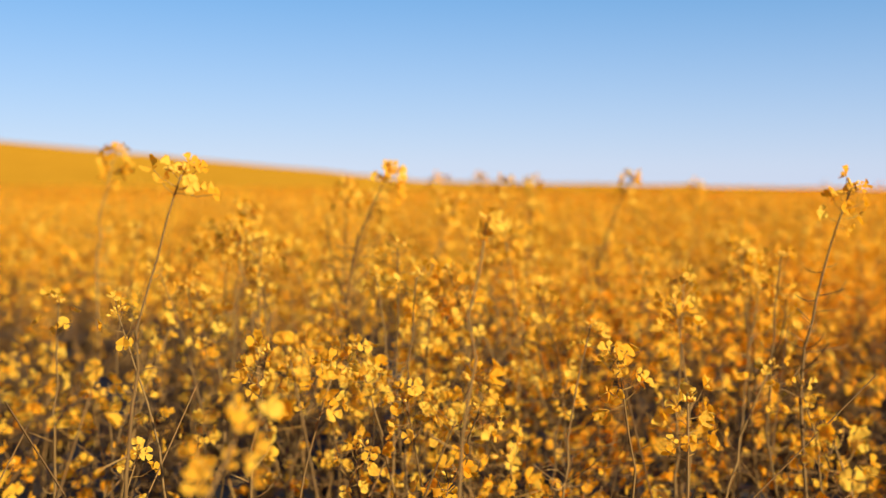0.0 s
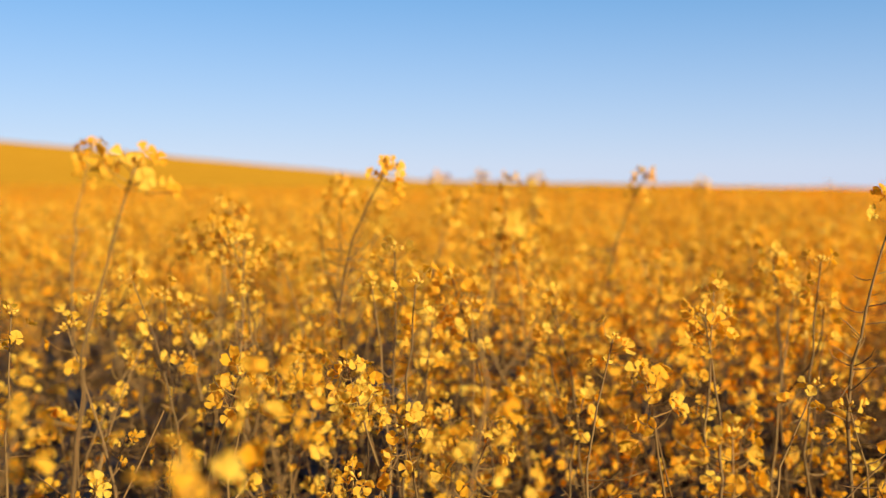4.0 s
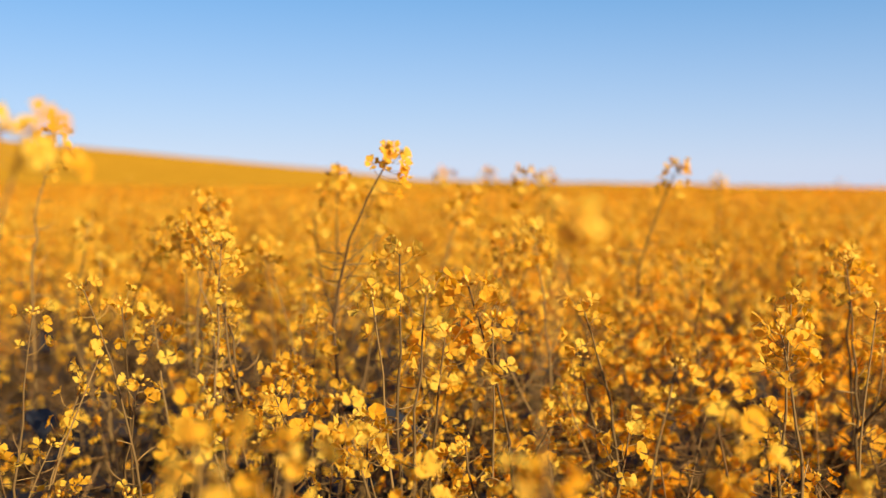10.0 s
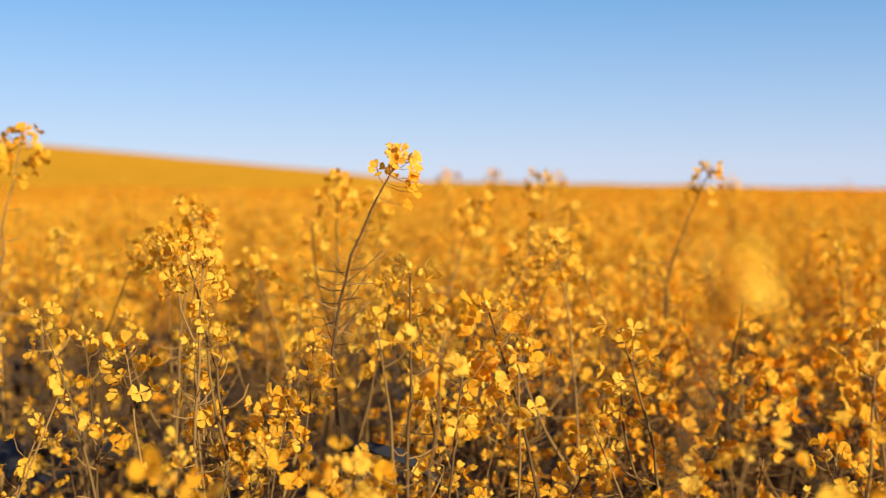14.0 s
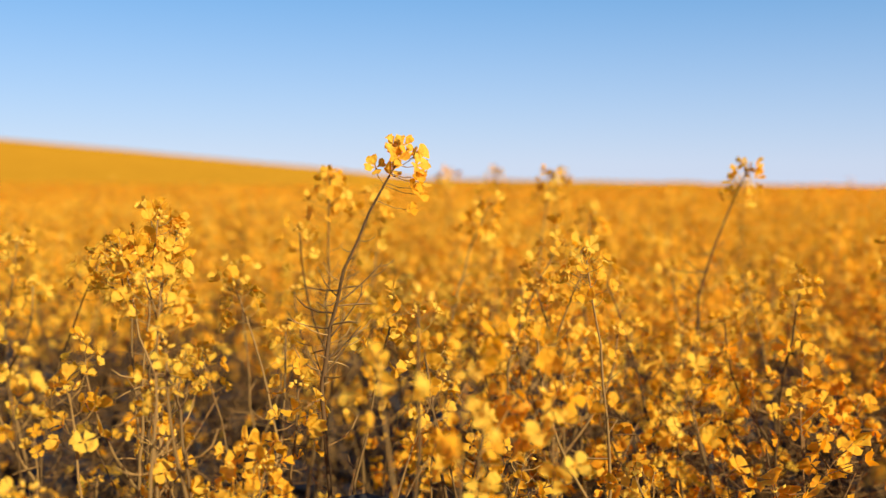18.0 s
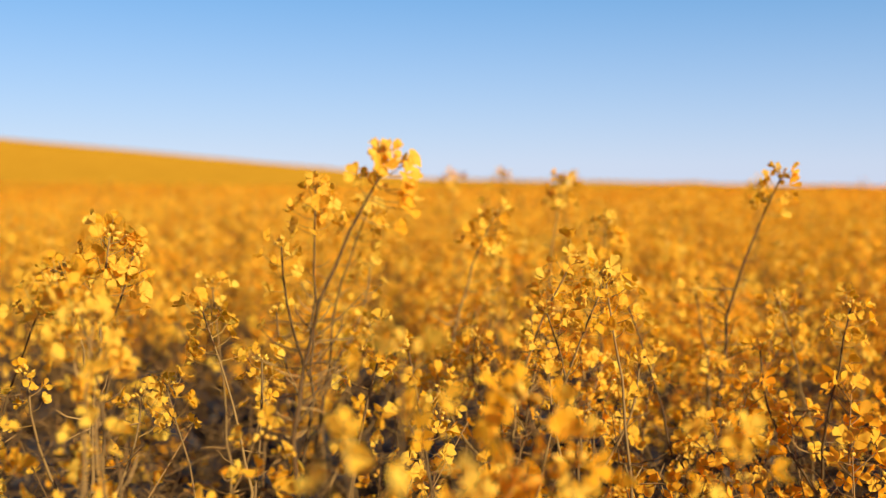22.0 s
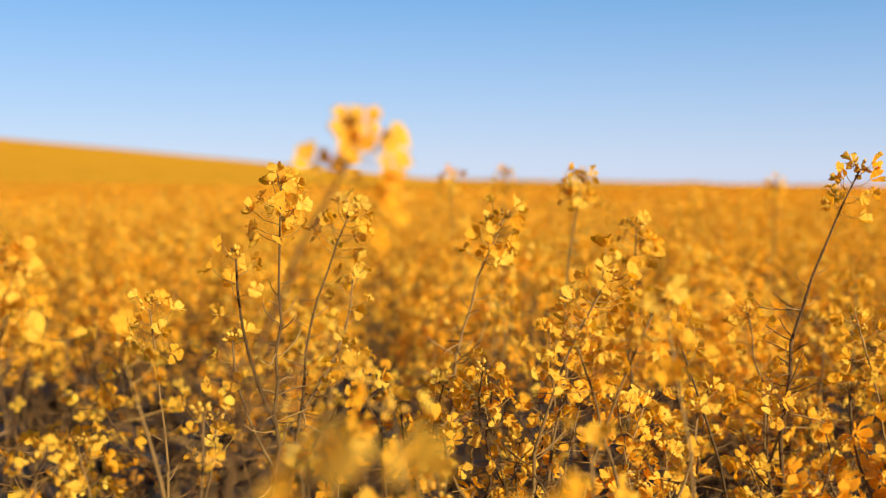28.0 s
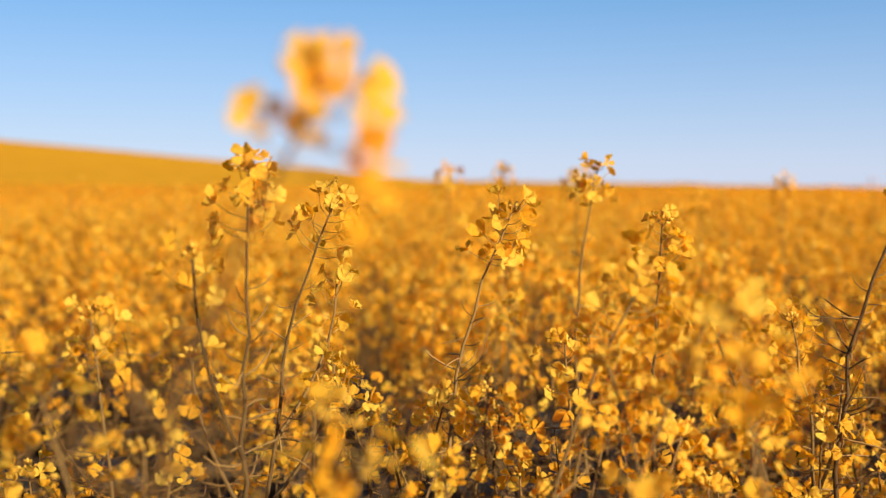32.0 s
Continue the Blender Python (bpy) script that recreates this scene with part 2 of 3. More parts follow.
def raceme(h, rng, tip, foot, flowers, spread=1.0, pods=6):
    """One flower head with its branch, from foot up to tip."""
    tip, foot = np.array(tip, float), np.array(foot, float)
    rise = tip[2] - foot[2]
    line = bezier(foot, foot + (tip - foot) * (0.55, 0.55, 0.2) + rng.normal(0, 0.006, 3), tip - (0, 0, rise * 0.45) + rng.normal(0, 0.006, 3), tip, 6)
    h.add(*tube_arrays(line, np.linspace(0.0009, 0.0005, 6), 3), 2)
    way = Vector(tip - np.array(line[-2])).normalized()
    q = np.array(turned(way, rng.uniform(0, 6)))
    for _ in range(int(rng.integers(3, 6))):
        a, e = rng.uniform(0, math.tau), rng.uniform(0.2, 1.5)
        w = np.array((math.cos(a) * math.cos(e), math.sin(a) * math.cos(e), math.sin(e)))
        v, t = bud_arrays(w * 0.002, w, rng.uniform(0.004, 0.007), 0.003)
        h.add(v @ q.T + tip, t, 1)
    for start, place, face, a in flower_places(rng, flowers, 0.0185 * spread, 0.036 * spread):
        v, t, m = flower_arrays(rng, rng.uniform(0.0105, 0.0160), rng.uniform(0.25, 1), 4, 3)
        v = v @ np.array(turned(face, rng.uniform(0, 6))).T + place
        h.add(v @ q.T + tip, t, m)
        v, t = tube_arrays([start, tuple(np.array(place) * 0.97 + np.array(start) * 0.03)], [0.0005, 0.0004], 3)
        h.add(v @ q.T + tip, t, 2)
    for k in range(pods):
        at, _ = along(line, rng.uniform(0.25, 0.85))
        a = rng.uniform(0, math.tau)
        c, s = math.cos(a), math.sin(a)
        p = np.array(pod_points(rng, rng.uniform(0.012, 0.028))) @ np.array([[c, s, 0], [-s, c, 0], [0, 0, 1]]) + at
        h.add(*tube_arrays([tuple(x) for x in p], [0.0004, 0.0006, 0.0006, 0.0002], 3), 2)


def head_near(rng, tall):
    """A bushy plant top: a main head, with shorter side branches spread round it."""
    h = Heap()
    bend = rng.uniform(-0.12, 0.12, 2)
    fork = np.array((bend[0] * 0.35, bend[1] * 0.35, -rng.uniform(0.10, 0.17)))
    h.add(*tube_arrays(bezier((bend[0], bend[1], -tall), (bend[0], bend[1], -tall * 0.5), fork - (0, 0, 0.1), fork, 6), np.linspace(0.0019, 0.0010, 6), 4), 2)
    raceme(h, rng, (0, 0, 0), fork, int(rng.integers(9, 15)), 1.0, 8)
    turn = rng.uniform(0, math.tau)
    for k in range(int(rng.integers(3, 6))):
        a, r = turn + k * 2.2 + rng.uniform(-0.4, 0.4), rng.uniform(0.035, 0.105)
        tip = (r * math.cos(a), r * math.sin(a), -rng.uniform(0.01, 0.09))
        raceme(h, rng, tip, fork + (0, 0, -rng.uniform(0, 0.05)), int(rng.integers(4, 11)), rng.uniform(0.75, 1.0), 6)
    return h.arrays()


def head_mid(rng, tall, flowers=12, petals=4):
    h = Heap()
    if tall:
        h.add(*tube_arrays([(rng.uniform(-0.04, 0.04), rng.uniform(-0.04, 0.04), -tall), (0, 0, -0.1), (0, 0, 0)], [0.0011, 0.0008, 0.0006], 3), 2)
    else:
        h.add([(-0.003, 0, -0.02), (0.003, 0, -0.02), (0, 0.003, -1.1)], [(0, 1, 2)], 2)
    h.add(*bud_arrays((0, 0, -0.004), (0, 0, 1), 0.014, 0.012), 1)
    for foot, place, way, a in flower_places(rng, flowers, 0.030, 0.085):
        q = np.array(turned(way, rng.uniform(0, 6)))
        size = rng.uniform(0.016, 0.021) * (1.0 if petals == 4 else 1.9)
        v, t = [(0, 0, 0)], []
        for p in range(petals):
            a = p * math.tau / petals + rng.uniform(-0.2, 0.2)
            b = len(v)
            for off, r in ((-0.42, 0.45), (0.42, 0.45), (0, 0.56)) if petals > 1 else ((-0.7, 0.4), (0.7, 0.4), (0, 0.56)):
                v.append((size * r * math.cos(a + off), size * r * math.sin(a + off), size * rng.uniform(-0.05, 0.25)))
            t += [(0, b, b + 2), (0, b + 2, b + 1)]
        h.add(np.array(v) @ q.T + place, t, 0)
    return h.arrays()


def head_far(rng, tall):
    h = Heap()
    for k in range(6):
        a = k * 1.05 + rng.uniform(-0.3, 0.3)
        c = np.array([math.cos(a) * 0.022, math.sin(a) * 0.022, -rng.uniform(0, 0.05)])
        v = rng.normal(0, 0.012, (4, 3)) + c
        h.add(v, [(0, 1, 2), (0, 2, 3)], 0)
    h.add([(-0.002, 0, -0.02), (0.002, 0, -0.02), (0, 0.002, -1.0)], [(0, 1, 2)], 2)
    return h.arrays()


def scatter(name, label, kinds, places, rng, grow=(0.85, 1.2), lean=0.25):
    """Lays random copies of a few kinds of head over places, as one mesh."""
    V, T, M, n = [], [], [], 0
    which = rng.integers(0, len(kinds), len(places))
    for k, (v, t, m) in enumerate(kinds):
        p = places[which == k]
        a = rng.uniform(0, math.tau, len(p))
        s = rng.uniform(*grow, len(p))
        lx, ly = rng.normal(0, lean, len(p)), rng.normal(0, lean, len(p))
        x = v[None, :, 0] * np.cos(a)[:, None] - v[None, :, 1] * np.sin(a)[:, None]
        y = v[None, :, 0] * np.sin(a)[:, None] + v[None, :, 1] * np.cos(a)[:, None]
        z = np.repeat(v[None, :, 2], len(p), 0)
        fall = np.clip(z, -0.25, 1)
        x, y = x + lx[:, None] * fall, y + ly[:, None] * fall
        w = np.stack([x * s[:, None] + p[:, :1], y * s[:, None] + p[:, 1:2], z * s[:, None] + p[:, 2:3]], -1)
        V.append(w.reshape(-1, 3))
        T.append((t[None] + (np.arange(len(p)) * len(v))[:, None, None]).reshape(-1, 3) + n)
        M.append(np.tile(m, len(p)))
        n += w.shape[0] * w.shape[1]
    me = mesh_of(name, np.concatenate(V), np.concatenate(T), MATS, np.concatenate(M))
    return tagged(new(name, me), label, "rapeseed crop", kind="stuff")


def field_places(rng, near, far, density, side=0.47, margin=0.4):
    """Random places on the field between two distances, in the fan that opens ahead."""
    wide = side * far + margin
    count = int(density * (far - near) * 2 * wide)
    x, y = rng.uniform(-wide, wide, count), rng.uniform(near, far, count)
    keep = np.abs(x) < side * np.maximum(y, 0) + margin
    return x[keep], y[keep]


def patchy(x, y, size, seed):
    """Slow random waves over the field, about -1 to 1."""
    r = np.random.default_rng(seed)
    out = np.zeros_like(x)
    for _ in range(7):
        a, k, p = r.uniform(0, math.tau), r.uniform(0.6, 1.6) * math.tau / size, r.uniform(0, math.tau)
        out += np.sin((x * math.cos(a) + y * math.sin(a)) * k + p)
    return out / 3.0


# Bare spots in the crop, where one looks down between the stalks.
GAPS = np.array(((-0.30, 1.34), (-0.21, 1.03), (0.08, 1.05), (-0.04, 0.84), (-0.30, 1.22), (-0.40, 1.31), (-0.42, 1.43), (-0.28, 1.43), (-0.28, 1.83), (0.17, 1.81), (0.69, 2.27), (-0.52, 2.51), (0.21, 1.91), (-0.19, 2.00), (0.12, 2.15), (-0.11, 3.01), (-0.50, 2.06), (-0.16, 2.98), (-0.43, 2.02), (-0.03, 2.11), (0.15, 1.98), (-0.43, 1.97), (-0.44, 1.66), (-0.36, 1.66), (-0.39, 2.05), (-0.33, 2.00), (-0.22, 2.00), (-0.46, 2.72), (-0.66, 1.62), (-0.23, 0.84), (-0.09, 0.84), (-0.27, 0.81), (-0.39, 1.90), (-0.31, 1.91), (-0.36, 2.22), (-0.44, 1.83), (-0.23, 1.73), (-0.14, 1.79), (-0.35, 1.79), (-0.02, 1.83), (-0.27, 2.13), (0.03, 1.76), (-0.10, 2.24), (-0.11, 2.44), (-0.12, 2.65), (-0.15, 2.83)))


def in_gap(x, y):
    x, y = np.atleast_1d(x), np.atleast_1d(y)
    wide = np.interp(GAPS[:, 1], [1.3, 1.8], [0.8, 1.15])
    return (np.hypot((x[:, None] - GAPS[:, 0]) / 0.06, (y[:, None] - GAPS[:, 1]) / 0.11) < wide).any(1)


rng = np.random.default_rng(4)
x, y = field_places(rng, -0.3, 3.0, 280)
z = rng.normal(np.interp(y, [1.2, 2.0], [1.12, 1.17]), 0.05) + 0.03 * patchy(x, y, 0.5, 1)
cap = np.interp(y, [0.3, 1.0, 1.5, 2.0, 3.0], [1.15, 1.18, 1.22, 1.28, 1.31])
z = np.where(z > cap, cap - rng.uniform(0, 0.1, len(x)), z)
z = np.where(rng.uniform(size=len(x)) < 0.06, z - rng.uniform(0.05, 0.2, len(x)), z)
dense = patchy(x, y, 0.45, 8) + rng.uniform(-0.5, 0.5, len(x)) > np.interp(y, [1.1, 1.4, 1.65, 2.0, 2.4, 2.8], [-0.25, -0.15, 0.12, 0.10, -0.15, -0.55]) + np.interp(x, [-0.4, 0.2], [0.45, 0.1])
x, y, z = x[dense], y[dense], z[dense]
keep = ~in_gap(x, y)
x, y, z = x[keep], y[keep], z[keep]
near = y < 2.1
thin = ~near | (rng.uniform(size=len(x)) < np.interp(y, [0.9, 1.3, 1.8], [0.13, 0.24, 0.36]) * np.interp(x, [-0.25, -0.1, 0.1, 0.25], [0.65, 0.9, 1.15, 1.6]) * np.where((x < 0) & (y < 1.05), 0.25, 1.0))
x, y, z, near = x[thin], y[thin], z[thin], near[thin]
kinds = [head_near(rng, 1.08) for _ in range(8)]
scatter("rapeseed_crop_near", "dense golden rapeseed in flower with bare brown stalks", kinds, np.stack([x, y, z], 1)[near], rng)
kinds = [head_mid(rng, 1.08, 14) for _ in range(8)]
scatter("rapeseed_crop_behind", "golden rapeseed heads just behind the nearest plants", kinds, np.stack([x, y, z], 1)[~near], rng)

x, y = field_places(rng, 2.15, 3.0, 170)
keep = ~in_gap(x, y) & (patchy(x, y, 0.4, 14) > np.interp(x, [-0.6, 0.6], [0.15, -0.5]))
x, y = x[keep], y[keep]
z = rng.uniform(1.0, 1.17, len(x))
scatter("rapeseed_crop_lower", "golden side shoots of rapeseed below the tallest heads", kinds, np.stack([x, y, z], 1), rng)

x, y = field_places(rng, 3.0, 6.0, 245)
z = rng.normal(1.14, 0.055, len(x)) - np.where(rng.uniform(size=len(x)) < 0.25, rng.uniform(0.03, 0.15, len(x)), 0) + 0.04 * patchy(x, y, 1.5, 2) + 0.03 * patchy(x, y, 0.4, 15) + terrain(x, y)
keep = patchy(x, y, 0.4, 15) > np.interp(y, [3.0, 5.0], [-0.35, -1.0])
x, y, z = x[keep], y[keep], z[keep]
kinds = [head_mid(rng, 1.05, 10) for _ in range(8)]
scatter("rapeseed_crop_middle", "dense golden rapeseed flower heads further into the field", kinds, np.stack([x, y, z], 1), rng)

x, y = field_places(rng, 6.0, 11.0, 210)
z = rng.normal(1.14, 0.06, len(x)) + 0.04 * patchy(x, y, 2.5, 6) + terrain(x, y)
kinds = [head_mid(rng, 0.0, 12, 1) for _ in range(8)]
scatter("rapeseed_crop_beyond", "golden rapeseed flower heads seen soft in the distance", kinds, np.stack([x, y, z], 1), rng)

x, y = field_places(rng, 11.0, 36.0, 40)
z = rng.normal(1.13, 0.07, len(x)) + 0.05 * patchy(x, y, 4.0, 3) + terrain(x, y)
kinds = [head_far(rng, 0.3) for _ in range(8)]
scatter("rapeseed_crop_far", "distant rapeseed flower heads merging to a golden carpet", kinds, np.stack([x, y, z], 1), rng, (1.2, 2.0))

# Shade-coloured leaves and dry stalks under the flowers, which shade the soil.
def leaf_clump(rng):
    h = Heap()
    for k in range(5):
        a, length, w = rng.uniform(0, math.tau), rng.uniform(0.07, 0.15), rng.uniform(0.012, 0.03)
        c, q = math.cos(a), math.sin(a)
        pts = [(0, 0, 0)]
        for s, b in ((0.4, 1.0), (0.75, 0.8)):
            pts += [(length * s * c - side * w * b * q, length * s * q + side * w * b * c, 0.05 * s - 0.09 * s * s) for side in (-1, 1)]
        pts.append((length * c, length * q, -0.05))
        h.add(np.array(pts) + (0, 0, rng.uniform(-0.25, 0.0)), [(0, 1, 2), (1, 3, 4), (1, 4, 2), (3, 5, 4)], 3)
    a = rng.normal(0, 0.12, (2, 3)) * (1, 1, 0.4)
    h.add(*tube_arrays([tuple(a[0] - (0, 0, 0.2)), tuple(a.mean(0)), tuple(a[1] + (0, 0, 0.16))], [0.0012, 0.0010, 0.0006], 3), 2)
    return h.arrays()


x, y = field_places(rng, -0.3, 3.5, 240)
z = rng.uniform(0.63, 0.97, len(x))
scatter("leaf_layer", "leaves in dark shade tones and dry stalks beneath the rapeseed flowers", [leaf_clump(rng) for _ in range(6)], np.stack([x, y, z], 1), rng)

# Bare side branches with thin pods, criss-cross between the stems.
def bare_branch(rng):
    h = Heap()
    a, up, length = rng.uniform(0, math.tau), rng.uniform(0.1, 1.0), rng.uniform(0.08, 0.17)
    end = np.array([math.cos(a) * math.cos(up), math.sin(a) * math.cos(up), math.sin(up)]) * length
    line = bezier((0, 0, 0), end * (0.4, 0.4, 0.15), end * (0.8, 0.8, 0.6), end, 5)
    h.add(*tube_arrays(line, np.linspace(0.0009, 0.0004, 5), 3), 2)
    for k in range(9):
        at = np.array(line[1 + k % 4]) + rng.normal(0, 0.002, 3)
        b = rng.uniform(0, math.tau)
        c, q = math.cos(b), math.sin(b)
        p = np.array(pod_points(rng, rng.uniform(0.018, 0.042))) @ np.array([[c, q, 0], [-q, c, 0], [0, 0, 1]]) + at
        h.add(*tube_arrays([tuple(x) for x in p], [0.0004, 0.0006, 0.0006, 0.0002], 3), 2)
    for k in range(int(rng.integers(0, 4))):
        v, t, m = flower_arrays(rng, rng.uniform(0.010, 0.014), rng.uniform(0.2, 0.9), 4, 3)
        h.add(v @ np.array(turned(rng.normal(0, 1, 3) + (0, 0, 0.6), 0)).T + end + rng.normal(0, 0.007, 3), t, m)
    return h.arrays()


twig_rng = np.random.default_rng(57)
x, y = field_places(twig_rng, 0.45, 2.1, 430)
z = twig_rng.uniform(0.9, np.interp(y, [0.5, 1.2, 2.0], [1.02, 1.07, 1.12])) - np.where((x < -0.05) & (y < 1.1), 0.05, 0.0)
scatter("bare_branches", "thin brown side branches with pods and a few golden flowers", [bare_branch(twig_rng) for _ in range(10)], np.stack([x, y, z], 1), twig_rng)

# The far field, where single heads melt into one rough golden canopy.
canopy_mat = material("canopy", (0.41, 0.183, 0.012), (0.70, 0.350, 0.028), 0.9, "island", 7.0, 0.0, 1.0, 0.0, shine=0.0)
def close_by(x, y, grow=0.0):
    """An uneven round of field about the camera, where the crop is built head by head."""
    return np.hypot(x / (9.5 + grow), (y - 1.5) / (7.5 + grow)) + 0.03 * patchy(x, y, 2.0, 12) < 1


side = np.concatenate([np.linspace(0, 5, 56), spaced(5, 1500, 70, 2.4)[1:]])
xs = np.concatenate([-side[::-1], side[1:]])
ys = np.concatenate([-spaced(4, 400, 40, 2.4)[::-1], np.linspace(-4, 9, 120)[1:], spaced(9, 2400, 200, 2.6)[1:]])
r2 = np.random.default_rng(9)
v, f = sheet(xs, ys, lambda gx, gy: terrain(gx, gy) + 1.04 + 0.05 * smooth01((np.hypot(gx, gy) - 20) / 25) + r2.normal(0, 0.045, gx.shape) + 0.05 * patchy(gx, gy, 6.0, 5))
f = f[~close_by(v[:, 0], v[:, 1])[f].any(1)]
tagged(new("rapeseed_canopy", mesh_of("rapeseed_canopy", v, f, [canopy_mat])), "golden canopy of rapeseed running to the skyline", "rapeseed crop", kind="stuff")

# The crop goes on beside, below and behind the camera.
x, y = rng.uniform(-11, 11, 72000), rng.uniform(-7.5, 11, 72000)
out = close_by(x, y, 1.5) & ~((y > 0.6) & (np.abs(x) < 0.47 * y + 0.4))
x, y = x[out], y[out]
z = rng.normal(1.12, 0.06, len(x)) + 0.04 * patchy(x, y, 2.0, 7)
z = np.where((np.abs(x) < 0.9) & (y < 1.3), np.minimum(z + 0.05, 1.21), z)
z = np.where((np.abs(x) < 0.42) & (y > -0.5) & (y < 0.65), np.minimum(z, 1.12) - 0.04, z)
scatter("rapeseed_crop_around", "golden rapeseed heads of the surrounding field", [head_far(rng, 0.3) for _ in range(8)], np.stack([x, y, z], 1), rng, (1.15, 1.85))


# ---- single plants near the camera ----
def part(name, me, parent, label="", matrix=None):
    ob = new(name, me)
    ob.parent = parent
    if matrix is not None:
        ob.matrix_basis = matrix
    return tagged(ob, label) if label else ob


prng = np.random.default_rng(21)
FLOWERS = []
for k in range(10):
    v, t, m = flower_arrays(prng, 1.0, (0.2, 0.4, 0.6, 0.8, 0.95)[k % 5], 4 if k % 4 else 3)
    FLOWERS.append(mesh_of("flower", v, t, [petal_mat, bud_mat], m))
PODS = []
for k in range(10):
    v, t = tube_arrays(pod_points(prng, 1.0), [0.018, 0.022, 0.022, 0.009], 4)
    PODS.append(mesh_of("pod", v, t, [pod_mat]))
LEAVES = []
for k in range(3):
    pts = []
    for s, w in ((0, 0.02), (0.25, 0.16), (0.55, 0.22), (0.8, 0.13), (1.0, 0.01)):
        for q in (-1, 0, 1):
            pts.append((s, q * w * (0.8 + 0.2 * k / 2), 0.25 * s - 0.55 * s * s + 0.06 * abs(q)))
    tri = [(r * 3 + c + a, r * 3 + c + b, r * 3 + c + d) for r in range(4) for c in range(2) for a, b, d in ((0, 3, 4), (0, 4, 1))]
    LEAVES.append(mesh_of("leaf", pts, tri, [shaded_leaf_mat]))


def flower_head(plant, tip, axis, flowers, size, r, spots=()):
    """A flower head at tip: stalks as one mesh, a cluster of buds, and the single flowers."""
    q = np.array(turned(axis, r.uniform(0, 6)))
    stalks, buds = Heap(), Heap()
    places = flower_places(r, flowers, 0.0158 * size, 0.040 * size)
    for px, py, pz in spots:
        q0 = np.linalg.inv(q) @ np.array((px, py, pz))
        places.append(((0, 0, min(-0.003, q0[2] - 0.006)), tuple(q0), np.linalg.inv(q) @ np.array((px * 40 + 0.6, -0.8, 0.35)), 0))
    for foot, place, way, a in places:
        mid = (place[0] * 0.6, place[1] * 0.6, foot[2] + (place[2] - foot[2]) * 0.35)
        stalks.add(*tube_arrays([foot, mid, place], [0.0004, 0.0003, 0.0003], 3), 0)
    v, t, _ = stalks.arrays()
    head = part("flower_head", mesh_of("flower_head", v @ q.T + tip, t, [stalk_mat]), plant)
    for k in range(int(r.integers(5, 11))):
        a, e = k * 2.4 + r.uniform(-0.3, 0.3), math.asin(min(1.0, r.uniform(0.1, 1.05)))
        w = (math.cos(a) * math.cos(e), math.sin(a) * math.cos(e), math.sin(e))
        buds.add(*bud_arrays(np.array(w) * r.uniform(0.001, 0.005) * size, w, r.uniform(0.0045, 0.0075) * size, 0.0032 * size), 0)
    v, t, _ = buds.arrays()
    part("raceme_tip", mesh_of("raceme_tip", v @ q.T + tip, t, [bud_mat]), head, "small closed yellow-brown buds")
    for foot, place, way, a in places:
        w = q @ np.array(way)
        s = r.uniform(0.0095, 0.0148) * size
        m = Matrix.Translation(q @ np.array(place) + tip) @ turned(w, r.uniform(0, 6), s).to_4x4()
        part("flower", FLOWERS[int(r.integers(0, len(FLOWERS)))], head, "", m)
    return head


